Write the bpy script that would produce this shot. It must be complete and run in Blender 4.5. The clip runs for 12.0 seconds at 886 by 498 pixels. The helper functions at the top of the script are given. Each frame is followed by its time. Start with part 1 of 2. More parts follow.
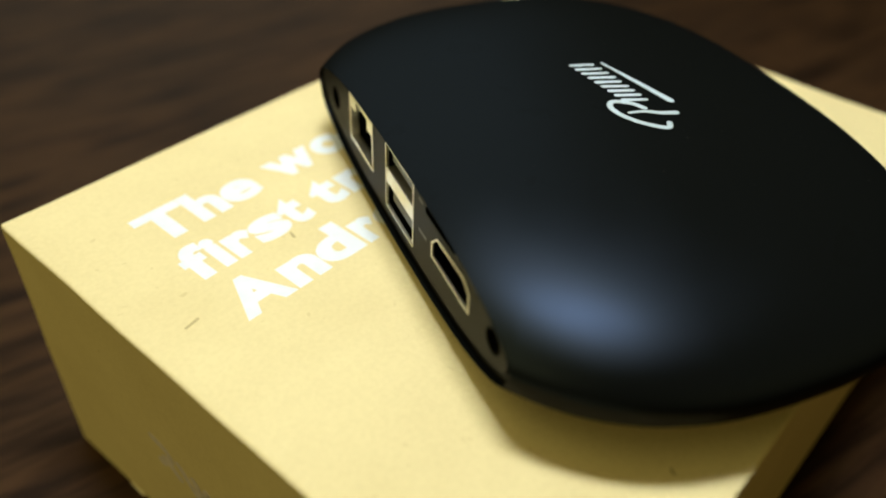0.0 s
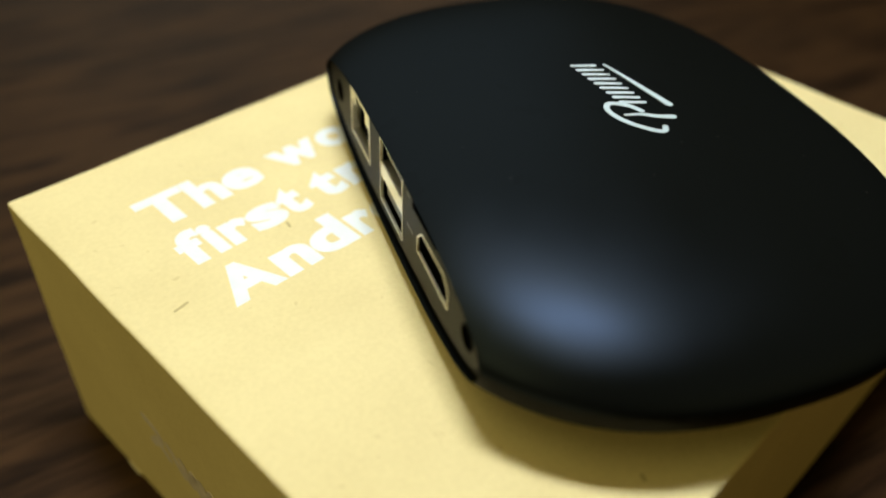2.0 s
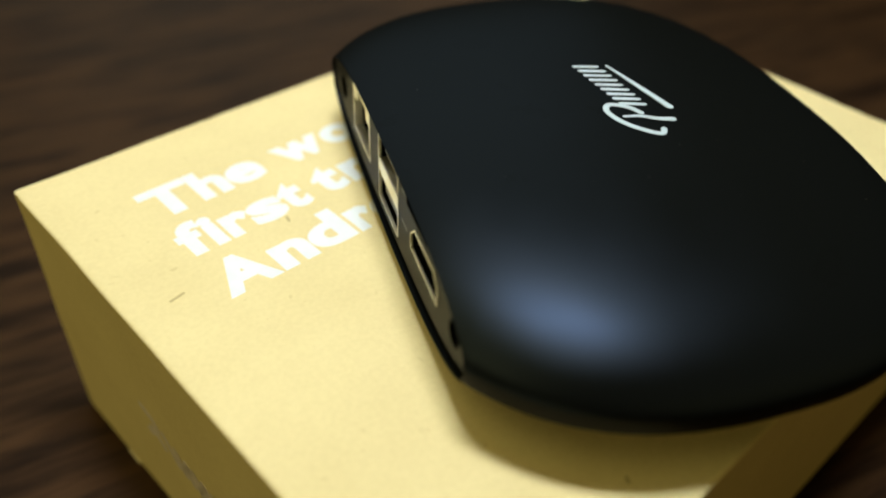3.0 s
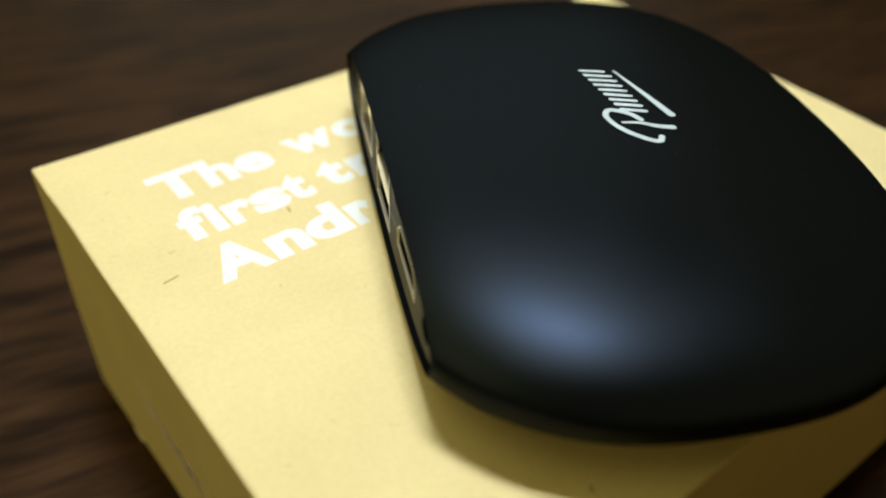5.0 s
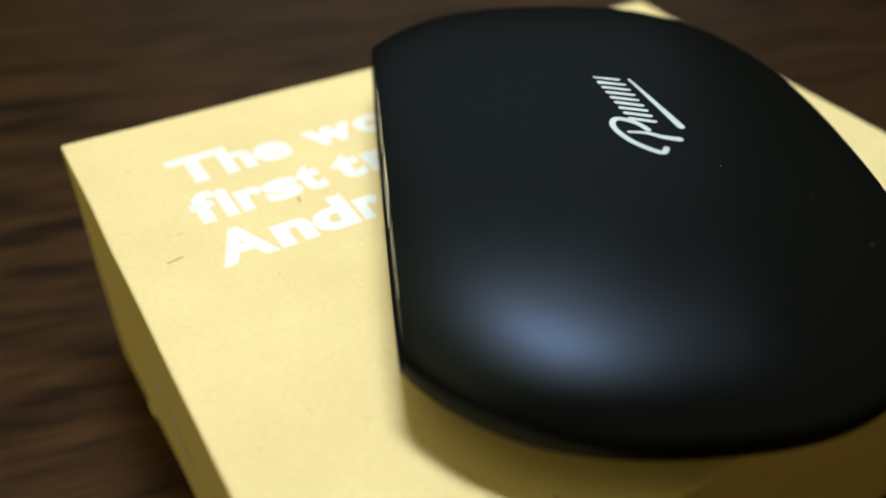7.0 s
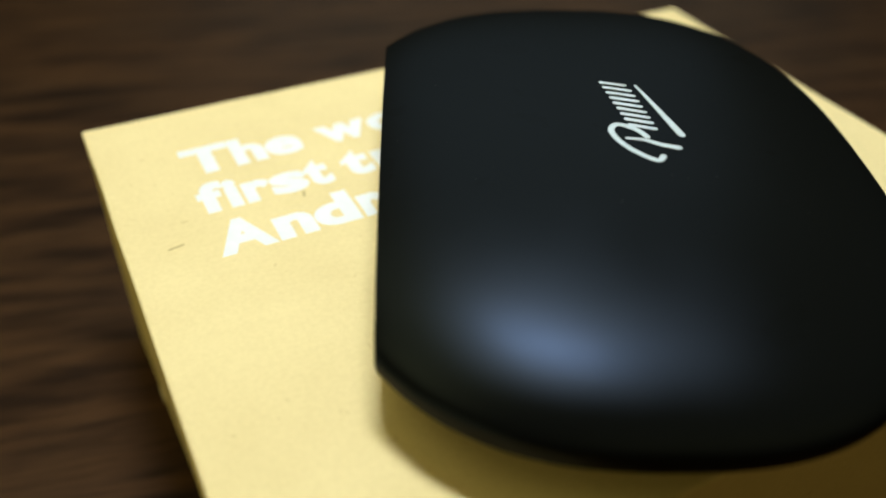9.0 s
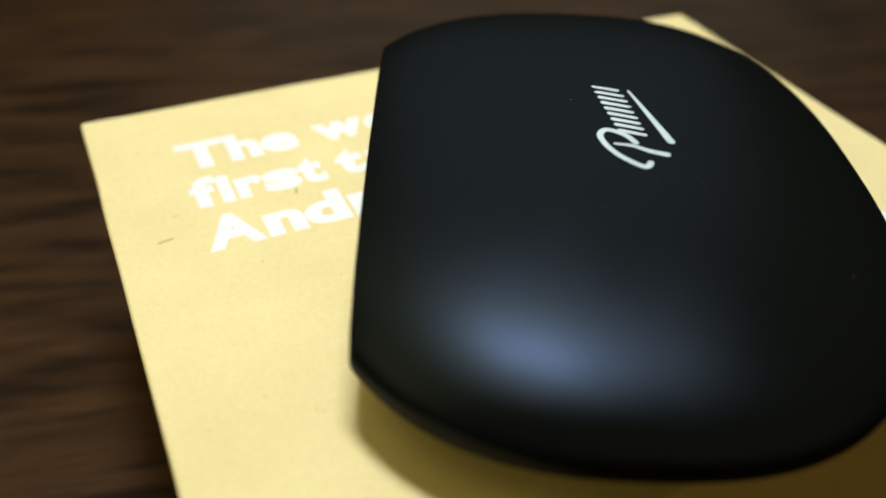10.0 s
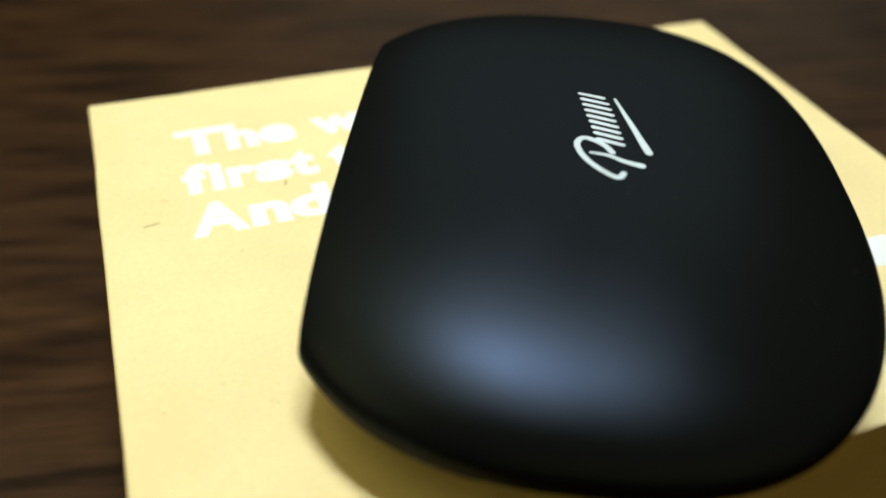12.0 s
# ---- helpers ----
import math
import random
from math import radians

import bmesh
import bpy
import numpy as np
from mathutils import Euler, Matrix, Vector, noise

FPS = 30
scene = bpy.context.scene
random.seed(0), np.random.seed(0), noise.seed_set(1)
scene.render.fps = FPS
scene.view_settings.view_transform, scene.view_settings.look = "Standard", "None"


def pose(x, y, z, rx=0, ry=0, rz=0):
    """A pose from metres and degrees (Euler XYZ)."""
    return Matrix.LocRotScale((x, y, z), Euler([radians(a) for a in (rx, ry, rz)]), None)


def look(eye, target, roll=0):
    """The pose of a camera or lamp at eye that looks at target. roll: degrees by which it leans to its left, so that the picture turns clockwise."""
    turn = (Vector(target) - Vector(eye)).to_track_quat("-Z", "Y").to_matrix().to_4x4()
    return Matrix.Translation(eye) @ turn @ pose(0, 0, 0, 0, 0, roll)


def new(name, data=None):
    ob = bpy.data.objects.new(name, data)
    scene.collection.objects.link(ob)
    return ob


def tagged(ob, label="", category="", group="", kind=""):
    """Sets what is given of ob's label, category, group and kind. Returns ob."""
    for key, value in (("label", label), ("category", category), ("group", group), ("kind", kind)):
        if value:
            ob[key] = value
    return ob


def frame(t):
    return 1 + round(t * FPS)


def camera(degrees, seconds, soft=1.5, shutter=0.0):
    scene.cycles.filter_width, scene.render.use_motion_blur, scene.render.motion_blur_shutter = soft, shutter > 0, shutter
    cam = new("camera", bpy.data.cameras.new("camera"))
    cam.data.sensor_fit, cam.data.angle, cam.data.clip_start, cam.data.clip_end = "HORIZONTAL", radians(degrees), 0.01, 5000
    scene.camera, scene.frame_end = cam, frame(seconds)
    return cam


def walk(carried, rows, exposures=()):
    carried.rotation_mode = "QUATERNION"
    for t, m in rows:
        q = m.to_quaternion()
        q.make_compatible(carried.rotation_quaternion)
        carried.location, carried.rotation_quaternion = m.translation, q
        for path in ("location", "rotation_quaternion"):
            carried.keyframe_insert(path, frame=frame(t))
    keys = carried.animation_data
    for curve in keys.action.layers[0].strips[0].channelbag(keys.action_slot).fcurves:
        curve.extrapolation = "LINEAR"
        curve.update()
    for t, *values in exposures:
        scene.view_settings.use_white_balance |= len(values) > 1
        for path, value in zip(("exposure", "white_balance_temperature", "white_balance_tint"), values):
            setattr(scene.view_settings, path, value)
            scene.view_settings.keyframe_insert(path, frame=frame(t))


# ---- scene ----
cam = camera(56.24, 12.0, soft=2.0)
PATH = [
    (0, (-0.03744, -0.13800, 0.15994), (0.8425, 0.6027, -0.8029), 2.28),
    (0.5, (-0.03597, -0.13932, 0.16038), (0.8299, 0.6101, -0.8084), 2.41),
    (1, (-0.03468, -0.14084, 0.16045), (0.8197, 0.6201, -0.8096), 2.36),
    (1.5, (-0.03344, -0.14258, 0.16031), (0.8093, 0.6319, -0.8092), 2.34),
    (2, (-0.03217, -0.14443, 0.16015), (0.7988, 0.6448, -0.8076), 2.48),
    (2.5, (-0.03077, -0.14631, 0.15994), (0.7869, 0.6575, -0.8072), 2.43),
    (3, (-0.02927, -0.14823, 0.15978), (0.7738, 0.6721, -0.8057), 2.56),
    (5, (-0.02133, -0.15586, 0.15946), (0.7083, 0.7323, -0.8043), 2.49),
    (5.5, (-0.01898, -0.15766, 0.15946), (0.6903, 0.7459, -0.8051), 2.67),
    (6, (-0.01654, -0.15949, 0.15948), (0.6694, 0.7614, -0.8057), 2.79),
    (6.5, (-0.01429, -0.16126, 0.15959), (0.6464, 0.7779, -0.8056), 2.79),
    (7, (-0.01202, -0.16283, 0.15959), (0.6214, 0.7948, -0.8056), 2.52),
    (9, (-0.00329, -0.16825, 0.15939), (0.5475, 0.8408, -0.8041), 2.05),
    (9.5, (-0.00102, -0.16935, 0.15946), (0.5373, 0.8475, -0.8030), 2.22),
    (10, (0.00168, -0.17045, 0.15939), (0.5236, 0.8543, -0.8036), 2.61),
    (10.5, (0.00449, -0.17160, 0.15946), (0.5082, 0.8610, -0.8049), 2.79),
    (11, (0.00721, -0.17284, 0.15971), (0.4915, 0.8676, -0.8062), 2.89),
    (11.5, (0.01025, -0.17400, 0.16013), (0.4741, 0.8733, -0.8084), 3.08),
    (12, (0.01400, -0.17503, 0.16077), (0.4484, 0.8794, -0.8137), 2.87),
]
walk(cam, [(t, look(eye, target, roll)) for t, eye, target, roll in PATH], [(0, 0.0), (7, 0.0), (9.5, -0.02), (10.5, 0.06), (12, 0.16)])
cam.data.dof.use_dof = True
cam.data.dof.focus_distance = 0.14
cam.data.dof.aperture_fstop = 8.0

# ---- world and light ----
world = bpy.data.worlds.new("room_world")
scene.world = world
world.use_nodes = True
world.node_tree.nodes["Background"].inputs[0].default_value = (0.5, 0.42, 0.34, 1)
world.node_tree.nodes["Background"].inputs[1].default_value = 0.02


def area_lamp(name, size, power, colour, m, spread=180):
    data = bpy.data.lights.new(name, "AREA")
    data.shape, data.energy, data.color = "RECTANGLE", power, colour
    data.size, data.size_y = size
    data.spread = radians(spread)
    ob = new(name, data)
    ob.matrix_world = m
    return ob


area_lamp("overhead_lamp_light", (0.17, 0.06), 1.6, (0.935, 0.98, 1.02), pose(0.065, -0.04, 0.56, 0, 0, -55), 140)
# unseen panel added for the broad sheen on the player's top
area_lamp("far_fill_light", (1.1, 1.1), 3.7, (0.95, 1.0, 0.86), look((0.66, 0.92, 0.82), (0.06, -0.05, 0.08)))
# added yellow fill in place of ceiling bounce, no fixture stands here
area_lamp("ceiling_fill_light", (1.2, 1.0), 4.4, (1.0, 0.87, 0.38), look((-0.5, 0.35, 1.2), (0.02, -0.06, 0.06)))
# added warm fill, unseen, that lifts the carton's left face
area_lamp("side_fill_light", (0.6, 0.5), 1.5, (1.0, 0.82, 0.28), look((-0.9, 0.05, 0.5), (0.02, -0.04, 0.03)))
# unseen warm fill behind the camera, as if the near wall were lit
area_lamp("near_fill_light", (2.8, 1.4), 1.6, (1.0, 0.74, 0.14), look((0.6, -1.8, 0.72), (0.6, -0.1, 0.72)))


# ---- materials ----
def material(name, colour, rough=0.5, metal=0.0, spec=0.5):
    mat = bpy.data.materials.new(name)
    mat.use_nodes = True
    b = mat.node_tree.nodes["Principled BSDF"]
    b.inputs["Base Color"].default_value = (*colour, 1)
    b.inputs["Roughness"].default_value = rough
    b.inputs["Metallic"].default_value = metal
    b.inputs["Specular IOR Level"].default_value = spec
    return mat, mat.node_tree, b


def add(tree, kind, values=(), **props):
    n = tree.nodes.new(kind)
    for key, value in props.items():
        setattr(n, key, value)
    for key, value in values:
        n.inputs[key].default_value = value
    return n


def noise_tex(tree, scale, detail=4.0, stretch=(1, 1, 1), turn=0.0, rough=0.55):
    co = add(tree, "ShaderNodeTexCoord")
    mp = add(tree, "ShaderNodeMapping", [("Scale", tuple(1 / k for k in stretch)), ("Rotation", (0, 0, turn))], vector_type="TEXTURE")
    tx = add(tree, "ShaderNodeTexNoise", [("Scale", scale), ("Detail", detail), ("Roughness", rough)])
    tree.links.new(co.outputs["Object"], mp.inputs["Vector"])
    tree.links.new(mp.outputs["Vector"], tx.inputs["Vector"])
    return tx.outputs["Fac"]


def ramp(tree, fac, stops):
    r = add(tree, "ShaderNodeValToRGB")
    while len(r.color_ramp.elements) < len(stops):
        r.color_ramp.elements.new(0.5)
    for e, (at, c) in zip(r.color_ramp.elements, stops):
        e.position, e.color = at, (*c, 1)
    tree.links.new(fac, r.inputs["Fac"])
    return r.outputs["Color"]


def mixed(tree, a, b, fac=1.0, how="MULTIPLY"):
    m = add(tree, "ShaderNodeMix", data_type="RGBA", blend_type=how)
    m.inputs["Factor"].default_value = fac
    tree.links.new(a, m.inputs["A"])
    tree.links.new(b, m.inputs["B"])
    return m.outputs["Result"]


def bump(tree, b, height, strength, distance):
    n = add(tree, "ShaderNodeBump", [("Strength", strength), ("Distance", distance)])
    tree.links.new(height, n.inputs["Height"])
    tree.links.new(n.outputs["Normal"], b.inputs["Normal"])


def cardboard():
    mat, tree, b = material("yellow_cardboard", (0.735, 0.63, 0.32), 0.75, spec=0.25)
    wide = ramp(tree, noise_tex(tree, 45, 5), [(0.3, (0.705, 0.6, 0.302)), (0.7, (0.765, 0.66, 0.34))])
    fibre = ramp(tree, noise_tex(tree, 1100, 3), [(0.3, (0.95, 0.945, 0.93)), (0.65, (1, 1, 1))])
    fleck = ramp(tree, noise_tex(tree, 420, 1), [(0.2, (0.7, 0.64, 0.55)), (0.26, (1, 1, 1))])
    tree.links.new(mixed(tree, mixed(tree, wide, fibre), fleck, 0.35), b.inputs["Base Color"])
    bump(tree, b, noise_tex(tree, 1400, 4), 0.25, 0.0002)
    return mat


def wood():
    mat, tree, b = material("dark_stained_wood", (0.03, 0.017, 0.009), 0.5, spec=0.06)
    a = radians(-14)
    grain = ramp(tree, noise_tex(tree, 18, 5, (1, 8, 1), a, 0.55), [(0.36, (0.014, 0.0080, 0.0047)), (0.46, (0.030, 0.0168, 0.0088)), (0.58, (0.050, 0.0280, 0.0132)), (0.76, (0.032, 0.0178, 0.0091))])
    pore = ramp(tree, noise_tex(tree, 60, 3, (1, 12, 1), a), [(0.34, (0.6, 0.57, 0.55)), (0.48, (1, 1, 1))])
    tint = ramp(tree, noise_tex(tree, 9, 3, (1, 2.5, 1), a), [(0.3, (0.78, 0.75, 0.74)), (0.7, (1.22, 1.06, 0.88))])
    tree.links.new(mixed(tree, mixed(tree, grain, pore, 0.8), tint, 0.8), b.inputs["Base Color"])
    bump(tree, b, noise_tex(tree, 120, 3, (1, 14, 1), a), 0.15, 0.0004)
    return mat


def soft_black():
    """Soft-touch coating: a dark body under a wide bluish sheen that does not grow towards grazing angles."""
    mat, tree, b = material("soft_touch_black", (0.0039, 0.0045, 0.0040), 0.9, spec=0.0)
    grain = noise_tex(tree, 3500, 2)
    bump(tree, b, grain, 0.06, 0.0001)
    total = b.outputs["BSDF"]
    # a fairly tight lobe and a wide one
    for colour, lo, hi in (((0.0010, 0.0017, 0.0034, 1), 0.27, 0.31), ((0.0066, 0.0087, 0.0117, 1), 0.39, 0.43)):
        sheen = add(tree, "ShaderNodeBsdfAnisotropic", [("Color", colour)], distribution="BECKMANN")
        tree.links.new(ramp(tree, noise_tex(tree, 60, 4), [(0.3, (lo, lo, lo)), (0.7, (hi, hi, hi))]), sheen.inputs["Roughness"])
        bump(tree, sheen, grain, 0.06, 0.0001)
        both = add(tree, "ShaderNodeAddShader")
        tree.links.new(total, both.inputs[0])
        tree.links.new(sheen.outputs["BSDF"], both.inputs[1])
        total = both.outputs["Shader"]
    tree.links.new(total, tree.nodes["Material Output"].inputs["Surface"])
    return mat


def plain(name, colour, rough, metal=0.0, spec=0.5, scale=150, vary=0.12, lift=0.05):
    mat, tree, b = material(name, colour, rough, metal, spec)
    lo, hi = (tuple(c * k for c in colour) for k in (1 - vary, 1 + vary))
    tree.links.new(ramp(tree, noise_tex(tree, scale, 4), [(0.3, lo), (0.7, hi)]), b.inputs["Base Color"])
    bump(tree, b, noise_tex(tree, scale * 8, 3), lift, 0.0002)
    return mat


CARD, WOOD, BLACK = cardboard(), wood(), soft_black()
BASE = plain("base_black", (0.005, 0.005, 0.005), 0.55, spec=0.15)
UNDER = plain("underside_black", (0.0042, 0.0036, 0.0032), 0.6, spec=0.08)
PANEL = plain("panel_black", (0.0085, 0.008, 0.007), 0.5, spec=0.1, scale=400)
METAL = plain("nickel", (0.86, 0.83, 0.74), 0.36, 1.0, scale=500, vary=0.06)
HOLE = plain("socket_black", (0.0012, 0.0012, 0.0012), 0.7, spec=0.02)
TONGUE = plain("tongue_grey", (0.07, 0.072, 0.08), 0.4)
WHITE = plain("white_print", (0.45, 0.55, 0.59), 0.5, scale=300, vary=0.03)
INK = plain("white_ink", (0.73, 0.78, 0.78), 0.45, scale=500, vary=0.03)
CREAM = plain("matt_cream", (0.86, 0.8, 0.6), 0.8, scale=600)
FOIL = plain("silver_foil", (0.7, 0.63, 0.58), 0.6, scale=400)
FLECK = plain("brown_fibre", (0.47, 0.38, 0.17), 0.8, scale=900)
DUST = plain("grey_dust", (0.11, 0.11, 0.11), 0.9, scale=900)
GREY = plain("grey_mark", (0.07, 0.07, 0.07), 0.5, scale=900)
RUBBER = plain("rubber", (0.01, 0.01, 0.01), 0.8, spec=0.2)
PLASTER = plain("wall_paint", (0.45, 0.35, 0.22), 0.9, spec=0.2, scale=20, vary=0.05)
# paler than the other walls, to bounce light onto the carton's front
PALE = plain("pale_bounce_paint", (0.8, 0.66, 0.42), 0.9, spec=0.2, scale=20, vary=0.04)
FLOORING = plain("floor_boards", (0.16, 0.1, 0.06), 0.5, scale=12, vary=0.2)


# ---- mesh helpers ----
def linked(name, bm, mat, smooth=False):
    me = bpy.data.meshes.new(name)
    bmesh.ops.recalc_face_normals(bm, faces=bm.faces)
    bm.to_mesh(me)
    bm.free()
    me.materials.append(mat)
    if smooth:
        for f in me.polygons:
            f.use_smooth = True
    return new(name, me)


def part(name, bm, mat, parent, label="", smooth=False):
    ob = linked(name, bm, mat, smooth)
    ob.parent = parent
    if label:
        tagged(ob, label)
    return ob


def box_bm(lo, hi, bevel=0.0, segments=3):
    bm = bmesh.new()
    bmesh.ops.create_cube(bm, size=1.0)
    for v in bm.verts:
        v.co = [(l + h) / 2 + c * (h - l) for l, h, c in zip(lo, hi, v.co)]
    if bevel:
        bmesh.ops.bevel(bm, geom=bm.edges[:], offset=bevel, segments=segments, profile=0.5, affect="EDGES")
    return bm


def prism(bm, outline, to3, d0, d1, hole=None, caps=True):
    """A prism over a flat outline between the depths d0 and d1, with an opening of as many corners."""
    loops = [[[bm.verts.new(to3(a, b, d)) for a, b in ring] for d in (d0, d1)] for ring in ([outline] + ([hole] if hole else []))]
    n = len(outline)
    for low, high in loops:
        for i in range(n):
            bm.faces.new((low[i], low[(i + 1) % n], high[(i + 1) % n], high[i]))
    if caps:
        for k in (0, 1):
            if hole:
                for i in range(n):
                    j = (i + 1) % n
                    bm.faces.new((loops[0][k][i], loops[0][k][j], loops[1][k][j], loops[1][k][i]))
            else:
                bm.faces.new(loops[0][k])
    return bm


def rounded(x0, y0, x1, y1, r, n=4):
    pts = []
    for cx, cy, a in ((x1 - r, y1 - r, 0), (x0 + r, y1 - r, 90), (x0 + r, y0 + r, 180), (x1 - r, y0 + r, 270)):
        pts += [(cx + r * math.cos(radians(a + 90 * k / n)), cy + r * math.sin(radians(a + 90 * k / n))) for k in range(n + 1)]
    return pts


def ring_pts(cx, cy, r, n=28):
    return [(cx + r * math.cos(2 * math.pi * k / n), cy + r * math.sin(2 * math.pi * k / n)) for k in range(n)]


def about(outline, k):
    """An outline drawn in by k all round, for outlines that turn anticlockwise."""
    n, out = len(outline), []
    for i in range(n):
        p, a, b = Vector(outline[i]), Vector(outline[i - 1]), Vector(outline[(i + 1) % n])
        e, f = (p - a).normalized(), (b - p).normalized()
        ne, nf = Vector((-e.y, e.x)), Vector((-f.y, f.x))
        m = ne + nf
        out.append(tuple(p + m * (k / max(0.3, m.dot(ne)))))
    return out


def smooth_line(points, steps=8):
    """A Catmull-Rom line through the points."""
    p = [Vector(q) for q in points]
    p = [2 * p[0] - p[1]] + p + [2 * p[-1] - p[-2]]
    out = []
    for i in range(1, len(p) - 2):
        for k in range(steps):
            t = k / steps
            out.append(0.5 * (2 * p[i] + (p[i + 1] - p[i - 1]) * t + (2 * p[i - 1] - 5 * p[i] + 4 * p[i + 1] - p[i + 2]) * t * t + (3 * p[i] - p[i - 1] - 3 * p[i + 1] + p[i + 2]) * t ** 3))
    return out + [p[-2]]


def stroke(bm, points, width, to3, thick):
    """A flat stroke with round ends along a line, laid on a surface by to3(a, b, height)."""
    line = smooth_line(points) if len(points) > 2 else [Vector(points[0]).lerp(Vector(points[1]), k / 8) for k in range(9)]
    wide = width if isinstance(width, tuple) else (width, width)
    left, right = [], []
    for i, p in enumerate(line):
        h = (wide[0] + (wide[1] - wide[0]) * i / (len(line) - 1)) / 2
        d = (line[min(i + 1, len(line) - 1)] - line[max(i - 1, 0)]).normalized()
        s = Vector((-d.y, d.x)) * h
        left.append(p + s)
        right.append(p - s)

    def cap(p, d, h):
        a = math.atan2(d.y, d.x)
        return [p + h * Vector((math.cos(a + radians(w)), math.sin(a + radians(w)))) for w in (60, 30, 0, -30, -60)]
    end, start = cap(line[-1], line[-1] - line[-2], wide[1] / 2), cap(line[0], line[0] - line[1], wide[0] / 2)
    for z0, z1 in ((-thick, thick),):
        tl, tr = [bm.verts.new(to3(q.x, q.y, z1)) for q in left], [bm.verts.new(to3(q.x, q.y, z1)) for q in right]
        bl, br = [bm.verts.new(to3(q.x, q.y, z0)) for q in left], [bm.verts.new(to3(q.x, q.y, z0)) for q in right]
        for i in range(len(line) - 1):
            bm.faces.new((tl[i], tl[i + 1], tr[i + 1], tr[i]))
            bm.faces.new((tl[i], bl[i], bl[i + 1], tl[i + 1]))
            bm.faces.new((tr[i], tr[i + 1], br[i + 1], br[i]))
        for arc, a, b in ((end, tl[-1], tr[-1]), (start, tr[0], tl[0])):
            bm.faces.new([a] + [bm.verts.new(to3(q.x, q.y, z1)) for q in arc] + [b])
    return bm


# ---- room ----
def room():
    x0, x1, y0, y1, z0, z1, w = -2.0, 2.2, -1.9, 2.3, -0.745, 1.95, 0.1
    for name, lo, hi, mat, label, cat in (
            ("floor", (x0 - w, y0 - w, z0 - w), (x1 + w, y1 + w, z0), FLOORING, "plain dark floor under the table", "floor"),
            ("ceiling", (x0 - w, y0 - w, z1), (x1 + w, y1 + w, z1 + w), PLASTER, "plain matt ceiling above the table", "ceiling"),
            ("wall_west", (x0 - w, y0, z0), (x0, y1, z1), PLASTER, "plain matt painted room wall", "wall"),
            ("wall_east", (x1, y0, z0), (x1 + w, y1, z1), PLASTER, "plain matt painted room wall", "wall"),
            ("wall_south", (x0 - w, y0 - w, z0), (x1 + w, y0, z1), PALE, "unseen matt room wall, pale to bounce light forward", "wall"),
            ("wall_north", (x0 - w, y1, z0), (x1 + w, y1 + w, z1), PLASTER, "plain matt painted room wall", "wall")):
        tagged(linked(name, box_bm(lo, hi), mat), label, cat, kind="structure")


def table():
    top = new("table")
    tagged(top, "dark brown stained wooden table with fine grain", "table")
    part("tabletop", box_bm((-0.62, -0.42, -0.032), (0.98, 0.58, 0.0), 0.003), WOOD, top, "dark brown wood with streaky grain")
    for x in (-0.56, 0.92):
        for y in (-0.36, 0.52):
            part("leg", box_bm((x - 0.03, y - 0.03, -0.745), (x + 0.03, y + 0.03, -0.032), 0.003), WOOD, top)


room()
table()

# ---- carton ----
TOP, LONG, DEEP = 0.063, 0.1595, 0.1272


def word_bm(letters, base, cap_height, weight, x_height=0.53):
    """A printed word in the built-in font: each letter is set between its own two sides on one base line."""
    out = bmesh.new()
    for letter, x0, x1 in letters:
        cu = bpy.data.curves.new("word", "FONT")
        cu.body, cu.size, cu.bevel_depth, cu.bevel_resolution, cu.extrude, cu.resolution_u = letter, 1.0, weight, 0, 0.01, 5
        ob = new("word", cu)
        me = bpy.data.meshes.new_from_object(ob.evaluated_get(bpy.context.evaluated_depsgraph_get()))
        bm = bmesh.new()
        bm.from_mesh(me)
        bm.normal_update()
        bmesh.ops.delete(bm, geom=[f for f in bm.faces if f.normal.z < 0.05], context="FACES")
        lo, hi = min(v.co.x for v in bm.verts), max(v.co.x for v in bm.verts)
        s = cap_height / (0.73 + 2 * weight)
        knee = x_height + 2 * weight
        tall = 0.745 * cap_height / (knee * s)
        for v in bm.verts:
            up = v.co.y + weight
            if letter.islower():
                up = up * tall if up < knee else knee * tall + (up - knee) * (0.73 + 2 * weight - knee * tall) / (0.73 + 2 * weight - knee)
            v.co = ((x0 + (v.co.x - lo) * (x1 - x0) / (hi - lo)) / 1000, base + up * s, TOP + 0.00003 + max(0.0, v.co.z) * 0.0004)
        bm.to_mesh(me)
        bm.free()
        out.from_mesh(me)
        bpy.data.objects.remove(ob)
        bpy.data.meshes.remove(me)
    return out


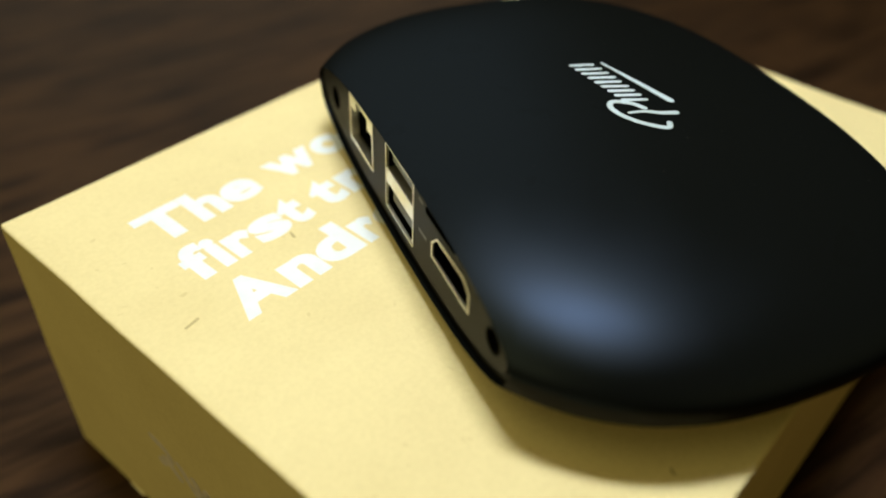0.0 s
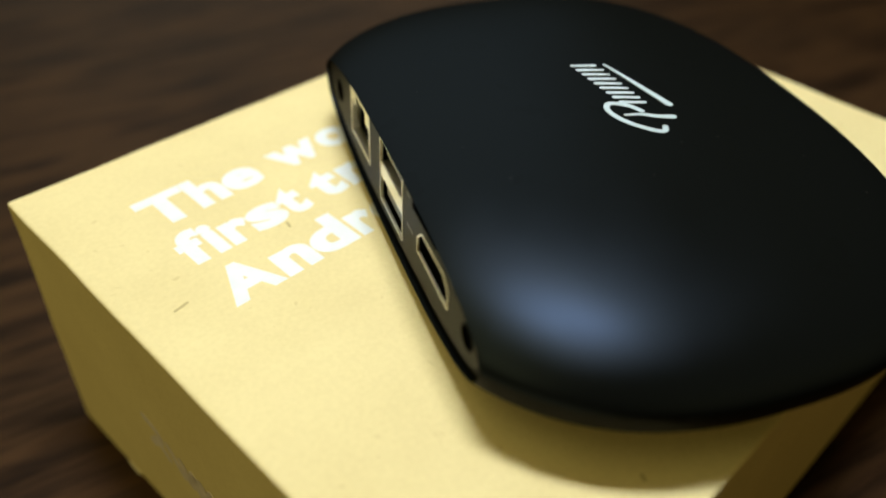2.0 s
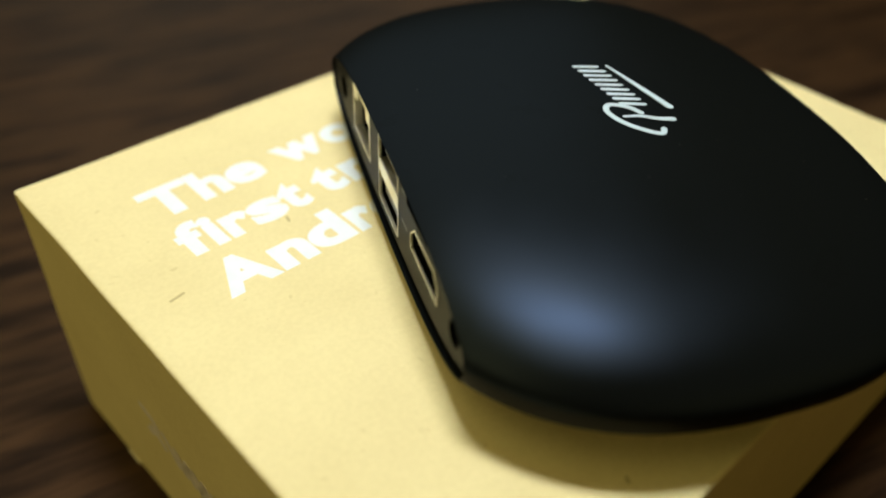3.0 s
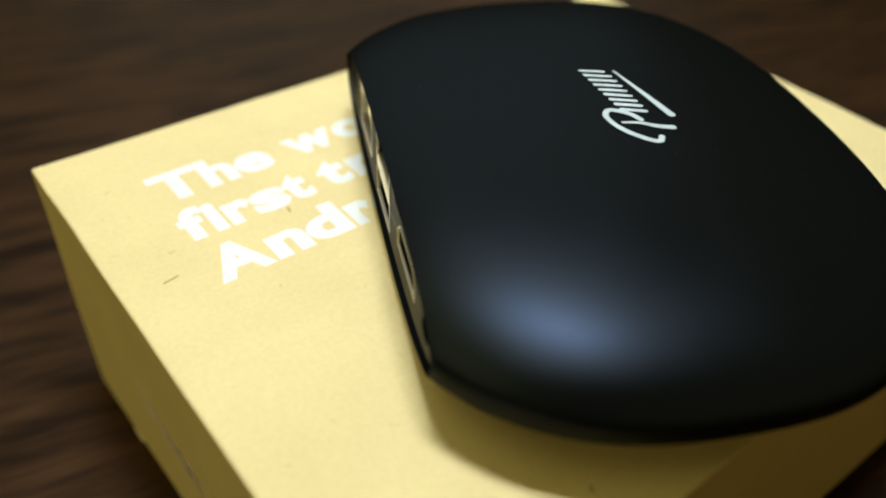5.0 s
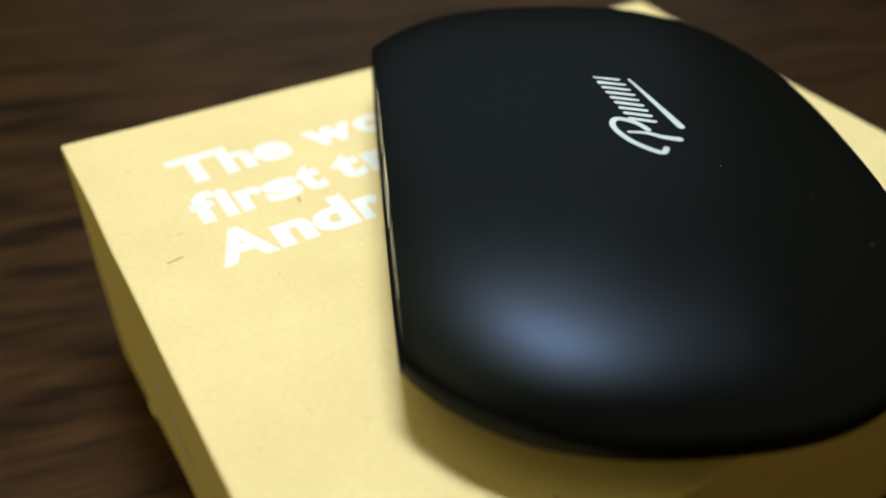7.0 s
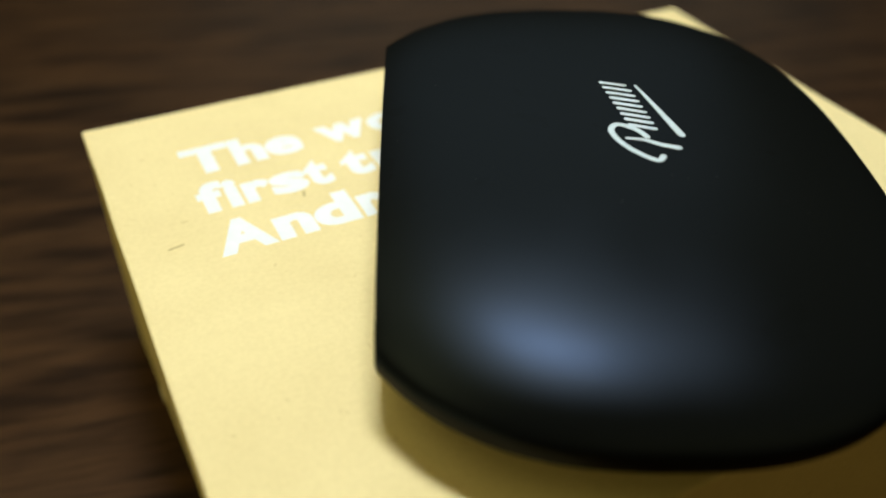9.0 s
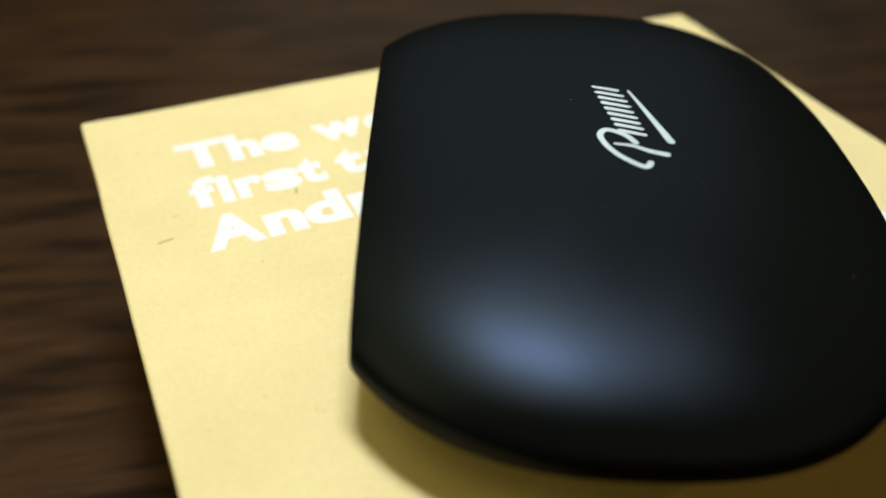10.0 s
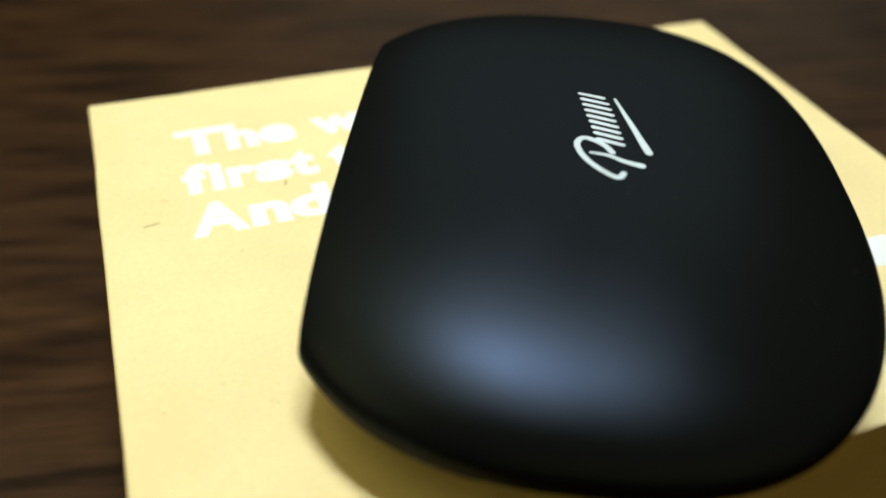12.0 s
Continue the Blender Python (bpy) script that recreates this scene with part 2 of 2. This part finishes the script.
def carton():
    box = new("carton")
    tagged(box, "yellow cardboard product carton with white slogan on lid", "box")
    bm = box_bm((0, -DEEP, 0.0), (LONG, 0, TOP))
    bmesh.ops.subdivide_edges(bm, edges=bm.edges[:], cuts=15, use_grid_fill=True)
    for v in bm.verts:
        on_edge = (v.co.x < 0.0001 or v.co.x > LONG - 0.0001) + (v.co.y > -0.0001 or v.co.y < -DEEP + 0.0001) + (v.co.z > TOP - 0.0001)
        if on_edge > 1:
            v.co += noise.noise_vector(v.co * 90) * 0.00018
        if v.co.y > -0.001:
            v.co.y += 0.0006 * (1 - v.co.x / 0.08)
        if v.co.x < 0.001:
            v.co.x += 0.03 * min(0.045, -v.co.y) * (1 - v.co.z / TOP)
    corners = [e for e in bm.edges if len(e.link_faces) == 2 and e.calc_face_angle() > 1.0]
    bmesh.ops.bevel(bm, geom=corners, offset=0.0007, segments=4, profile=0.5, affect="EDGES")
    part("body", bm, CARD, box, "yellow uncoated cardboard with soft edges")
    for base, letters in (
            (-0.0260, (("T", 16.2, 26.2), ("h", 26.3, 33.0), ("e", 33.1, 41.0))), (-0.0260, (("w", 44.6, 56.2), ("o", 56.3, 64.4))),
            (-0.0393, (("f", 15.8, 21.2), ("i", 21.2, 23.9), ("r", 24.5, 30.2), ("s", 29.9, 37.4), ("t", 37.1, 42.5))),
            (-0.0393, (("t", 45.2, 51.4), ("r", 52.2, 58.4))),
            (-0.0527, (("A", 15.5, 26.1), ("n", 26.5, 34.0), ("d", 34.1, 42.6), ("r", 43.4, 48.6), ("o", 48.7, 56.8)))):
        part("printed_word", word_bm(letters, base, 0.0106, 0.05), INK, box, "bold white printed word")
    part("printed_mark", prism(bmesh.new(), rounded(0.1315, -0.0985, 0.1398, -0.0912, 0.0008), lambda a, b, d: (a, b, TOP + d), -0.00002, 0.00004), INK, box, "white printed bar")
    for x, y, turn, length in ((0.0089, -0.0464, 10, 0.0026), (0.0350, -0.0407, 75, 0.0014), (0.0371, -0.1187, 60, 0.0008)):
        a, c = radians(turn), Vector((x, y))
        d = Vector((math.cos(a), math.sin(a))) * length / 2
        fm = stroke(bmesh.new(), [tuple(c - d), tuple(c + d)], 0.00055, lambda p, q, h: (p, q, TOP + h), 0.00003)
        part("fibre", fm, FLECK, box, "brown fibre fleck")
    # a small pale sliver along the foot of the left side
    part("pale_sliver", box_bm((0.00035, -0.0235, 0.0), (0.0010, -0.0185, 0.0007), 0.0002), CREAM, box, "small pale sliver at the foot of the box")
    # the silver mark on the side: plain strokes
    on_side = lambda a, b, h: (0.03 * min(0.045, a) * (1 - b / TOP) - h, -a, b)
    for k, pts in enumerate(([(0.0378, 0.0338), (0.0418, 0.0330), (0.0425, 0.0306), (0.0388, 0.0272)], [(0.0408, 0.0298), (0.0442, 0.0268)],
                             [(0.0456, 0.0320), (0.0492, 0.0266)], [(0.0500, 0.0316), (0.0520, 0.0266), (0.0538, 0.0314), (0.0550, 0.0266)],
                             [(0.0564, 0.0316), (0.0580, 0.0266), (0.0598, 0.0316), (0.0614, 0.0266)], [(0.0630, 0.0316), (0.0668, 0.0266)])):
        part("foil_stroke", stroke(bmesh.new(), pts, 0.0023, on_side, 0.00004 + 0.000015 * k), FOIL, box, "dull silver foil stroke")
    return box


carton()

# ---- media player ----
CU, CV, POW = 39.6, 4.05, 2.567
AU, AV = (49.67, 46.39), (61.53, 60.64)  # half sizes below and above the middle
ZC, HT, HB, QT, QB, SEAM, FLOOR = 13.12, 12.27, 14.0, 1.944, 2.5, 2.8, 0.7


def swell(u, v):
    return max(0.0, 1 - abs((u - CU) / AU[u > CU]) ** POW - abs((v - CV) / AV[v > CV]) ** POW)


def crown(u, v):
    return ZC + HT * swell(u, v) ** (1 / QT)


def belly(u, v):
    return max(FLOOR, ZC - HB * swell(u, v) ** (1 / QB))


def reach(a):
    """How far the rounded outline lies from the middle in the direction a, and how far the flat cut lets the body go."""
    c, d = math.cos(a), math.sin(a)
    r = (abs(c / AU[c > 0]) ** POW + abs(d / AV[d > 0]) ** POW) ** (-1 / POW)
    return r, min(r, -CU / c) if c < 0 else r


def sheet(bm, angles, inner, outer, height, steps):
    """A band of the body between two distances from the middle, given for each direction."""
    rows = []
    for k in range(steps + 1):
        row = []
        for a in angles:
            lo, hi = inner(a), outer(a)
            r = lo + (hi - lo) * math.sin(math.pi / 2 * k / steps)
            u, v = CU + r * math.cos(a), CV + r * math.sin(a)
            row.append(bm.verts.new((u / 1000, v / 1000, height(u, v) / 1000)))
        rows.append(row)
    n = len(angles)
    for p, q in zip(rows, rows[1:]):
        for k in range(n):
            bm.faces.new((p[k], p[(k + 1) % n], q[(k + 1) % n], q[k]))
    return rows


def media_player():
    at = pose(0.04284, -0.06092, TOP, 0, 0, -25.48)
    player = new("media_player")
    player.matrix_world = at
    tagged(player, "matt black pebble-shaped media player lying on the carton", "media player")
    # directions round the body, with the two ends of the flat cut among them
    lo, hi = math.pi / 2, math.pi
    ends = []
    for sign in (1, -1):
        p, q = lo, hi
        for _ in range(50):
            m = (p + q) / 2
            r, f = reach(sign * m)
            p, q = (p, m) if f < r else (m, q)
        ends.append(q)
    far, near = ends[0], 2 * math.pi - ends[1]
    angles = [far + (near - far) * k / 80 for k in range(80)] + [near + (far + 2 * math.pi - near) * k / 150 for k in range(150)]
    in_cut = range(0, 81)
    seam = (1 - ((ZC - SEAM) / HB) ** QB) ** (1 / POW)
    bm = bmesh.new()
    top = sheet(bm, angles, lambda a: 0.3, lambda a: reach(a)[1], crown, 44)
    bm.faces.new(top[0])
    bmesh.ops.remove_doubles(bm, verts=bm.verts[:], dist=0.000002)
    # the thickness of the shell along the cut
    for line in (crown, belly):
        pts = [(0.0, (CV - CU * math.tan(angles[k])) / 1000) for k in in_cut]
        edge = [(bm.verts.new((0.0, v, line(0, v * 1000) / 1000)), bm.verts.new((0.0016, v, line(0, v * 1000) / 1000 + (-0.0001 if line is crown else 0.0001)))) for _, v in pts]
        for (p, q), (r, t) in zip(edge, edge[1:]):
            bm.faces.new((p, r, t, q))
    part("upper_shell", bm, BLACK, player, "soft-touch matt black plastic shell", True)
    bm = bmesh.new()
    sheet(bm, angles, lambda a: min(seam * reach(a)[0], reach(a)[1] - 0.3), lambda a: reach(a)[1], belly, 20)
    part("lower_shell", bm, UNDER, player, "dull black plastic underside", True)
    # base below the seam
    bm = bmesh.new()
    under = sheet(bm, angles, lambda a: 0.3, lambda a: (seam - 0.012) * reach(a)[0], belly, 16)
    bm.faces.new(under[0])
    part("base", bm, BASE, player, "black plastic base below the seam", True)
    bm = bmesh.new()
    prism(bm, [(CU + 30 * math.cos(2 * math.pi * k / 48), CV + 42 * math.sin(2 * math.pi * k / 48)) for k in range(48)], lambda a, b, d: (a / 1000, b / 1000, d / 1000), 0.0, FLOOR + 0.1)
    part("rubber_foot", bm, RUBBER, player)

    # port panel in the flat cut
    P = 0.5
    face = lambda v, z, d: (d / 1000, v / 1000, z / 1000)
    vs = [CV - CU * math.tan(angles[k]) for k in range(1, 80)][::-1]
    vs = sorted(vs)
    inner = [v for v in vs if crown(0, v) - belly(0, v) > 4.5]
    top_line = [(v, crown(0, v) - 0.35) for v in inner]
    low_line = [(v, min(crown(0, v) - 0.6, belly(0, v) + 2.5)) for v in inner]
    outline = low_line + top_line[::-1]
    rj_frame = [(15.6, 9.6), (28.7, 9.6), (28.7, 19.6), (15.6, 19.9)]
    rj_hole = [(16.2, 10.2), (28.1, 10.2), (28.1, 17.0), (25.0, 17.0), (25.0, 19.1), (18.6, 19.1), (18.6, 17.0), (16.2, 17.0)]
    usb_frame = rounded(-4.4, 7.1, 8.8, 20.5, 0.6)
    hdmi_frame = [(-26.4, 11.6), (-12.1, 11.5), (-12.1, 14.5), (-14.2, 16.6), (-24.3, 16.9), (-26.4, 15.2)]
    sd_hole = rounded(-20.7, 18.3, -9.4, 19.6, 0.5)
    power, audio, led = ring_pts(-34.4, 13.8, 2.2), ring_pts(37.7, 13.3, 2.3), ring_pts(-28.9, 17.3, 0.5, 12)

    def plate(loops, d, thick):
        m, edges = bmesh.new(), []
        for loop in loops:
            vv = [m.verts.new(face(a, b, d)) for a, b in loop]
            edges += [m.edges.new((vv[i], vv[(i + 1) % len(vv)])) for i in range(len(vv))]
        bmesh.ops.triangle_fill(m, edges=edges, use_beauty=True)
        back = bmesh.ops.extrude_edge_only(m, edges=[e for e in m.edges if len(e.link_faces) == 1])
        for v in (g for g in back["geom"] if isinstance(g, bmesh.types.BMVert)):
            v.co.x += thick / 1000
        return m

    holes = [rj_frame, usb_frame, hdmi_frame, sd_hole, power, audio, led]
    part("port_panel", plate([outline] + holes, P, 0.8), PANEL, player, "dark grey port panel")
    rim = [(v, crown(0, v) - 0.02) for v in vs[::-1]]
    rim = [(v, min(crown(0, v) - 0.4, belly(0, v) + 0.02)) for v in vs] + rim
    part("panel_surround", plate([rim] + [about(h, -0.05) for h in holes], P + 0.7, 0.5), BASE, player)

    def pocket(parent, outline_in, depth, name="cavity"):
        m = prism(bmesh.new(), outline_in, face, P + 0.05, P + depth, caps=False)
        back_face = [m.verts.new(face(a, b, P + depth)) for a, b in outline_in]
        m.faces.new(back_face)
        part(name, m, HOLE, parent)

    def collar(name, outer, inner, proud, mat, label, deep=1.6):
        return part(name, prism(bmesh.new(), outer, face, P - proud, P + deep, hole=inner), mat, player, label)

    # network socket: a metal plate with a stepped opening
    lan = part("network_socket", plate([rj_frame, rj_hole], P - 0.1, 1.6), METAL, player, "metal network socket frame")
    pocket(lan, about(rj_hole, -0.02), 11)

    # two USB sockets, one over the other, in one metal frame
    usb = collar("usb_socket", usb_frame, about(usb_frame, 0.3), 0.12, METAL, "double USB socket with metal frame", 0.4)
    pocket(usb, about(usb_frame, 0.24), 10)
    part("divider", box_bm([c / 1000 for c in (P - 0.05, -4.0, 12.4)], [c / 1000 for c in (P + 9, 8.4, 15.5)], 0.0002), METAL, usb, "bright metal divider")
    for z in (8.9, 17.2):
        part("tongue", box_bm([c / 1000 for c in (P + 0.7, -3.0, z)], [c / 1000 for c in (P + 9, 7.3, z + 2.0)], 0.0002), TONGUE, usb, "grey plastic tongue")

    hdmi = collar("video_socket", hdmi_frame, about(hdmi_frame, 0.3), 0.12, METAL, "metal-rimmed video socket", 0.25)
    pocket(hdmi, about(hdmi_frame, 0.26), 9)
    part("tongue", box_bm([c / 1000 for c in (P + 1.5, -24.0, 13.9)], [c / 1000 for c in (P + 8, -14.4, 15.0)], 0.0001), HOLE, hdmi)
    slot = collar("card_slot", about(sd_hole, -0.15), about(sd_hole, 0.05), 0.02, HOLE, "narrow black card slot")
    pocket(slot, sd_hole, 7)
    jack = collar("power_jack", power, ring_pts(-34.4, 13.8, 1.75), 0.1, HOLE, "round black power jack")
    pocket(jack, ring_pts(-34.4, 13.8, 1.8), 8)
    part("pin", prism(bmesh.new(), ring_pts(-34.4, 13.8, 0.55, 16), face, P + 1.2, P + 7), GREY, jack)
    phones = collar("audio_jack", audio, ring_pts(37.7, 13.3, 1.8), 0.1, HOLE, "round black audio jack")
    pocket(phones, ring_pts(37.7, 13.3, 1.85), 8)
    part("indicator", prism(bmesh.new(), led, face, P + 0.05, P + 1.5), RUBBER, player)
    for v0, v1, z in ((-8.3, -6.6, 18.9), (-9.9, -6.6, 12.8)):
        part("port_mark", box_bm([c / 1000 for c in (P - 0.03, v0, z)], [c / 1000 for c in (P + 0.1, v1, z + 0.6)]), GREY, player, "small grey printed mark")

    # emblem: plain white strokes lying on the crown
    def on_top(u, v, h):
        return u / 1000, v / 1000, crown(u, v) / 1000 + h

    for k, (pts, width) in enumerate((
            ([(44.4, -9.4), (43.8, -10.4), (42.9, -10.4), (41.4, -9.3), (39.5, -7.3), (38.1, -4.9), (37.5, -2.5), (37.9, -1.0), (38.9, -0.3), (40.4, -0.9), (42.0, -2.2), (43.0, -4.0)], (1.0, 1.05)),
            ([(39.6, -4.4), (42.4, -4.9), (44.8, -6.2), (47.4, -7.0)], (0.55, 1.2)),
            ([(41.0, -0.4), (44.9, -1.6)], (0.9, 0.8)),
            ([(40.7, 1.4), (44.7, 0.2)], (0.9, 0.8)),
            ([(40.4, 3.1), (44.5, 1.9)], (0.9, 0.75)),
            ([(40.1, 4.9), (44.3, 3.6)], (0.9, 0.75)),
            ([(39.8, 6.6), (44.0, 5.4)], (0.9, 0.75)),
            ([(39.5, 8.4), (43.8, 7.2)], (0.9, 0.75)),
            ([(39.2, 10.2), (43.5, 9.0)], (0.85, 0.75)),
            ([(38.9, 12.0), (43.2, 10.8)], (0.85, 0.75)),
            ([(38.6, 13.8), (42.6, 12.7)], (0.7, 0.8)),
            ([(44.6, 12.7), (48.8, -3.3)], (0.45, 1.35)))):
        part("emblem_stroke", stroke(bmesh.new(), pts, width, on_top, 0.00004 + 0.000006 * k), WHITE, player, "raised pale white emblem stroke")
    return player


PLAYER = media_player()


def dust():
    bm = bmesh.new()
    rng = random.Random(4)
    m = PLAYER.matrix_world
    spots = [(14.8, -14.0), (26.9, -19.5), (46.8, -15.0), (65.3, -18.2), (2.7, -0.2), (47.5, -27.8), (34.0, 9.2)] + [(rng.uniform(6, 78), rng.uniform(-38, 48)) for _ in range(30)]
    for u, v in spots:
        a, size = rng.uniform(0, 6.28), rng.choice((0.06, 0.08, 0.1, 0.16))
        c = [m @ Vector(((u + size * k * math.cos(a + w)) / 1000, (v + size * k * math.sin(a + w)) / 1000, crown(u, v) / 1000 + 0.00004)) for w, k in ((0, 1), (1.6, 0.45), (3.1, 1), (4.6, 0.5))]
        bm.faces.new([bm.verts.new(p) for p in c])
    tagged(linked("dust", bm, DUST), "fine pale dust specks on the black player", "dust", kind="stuff")


dust()
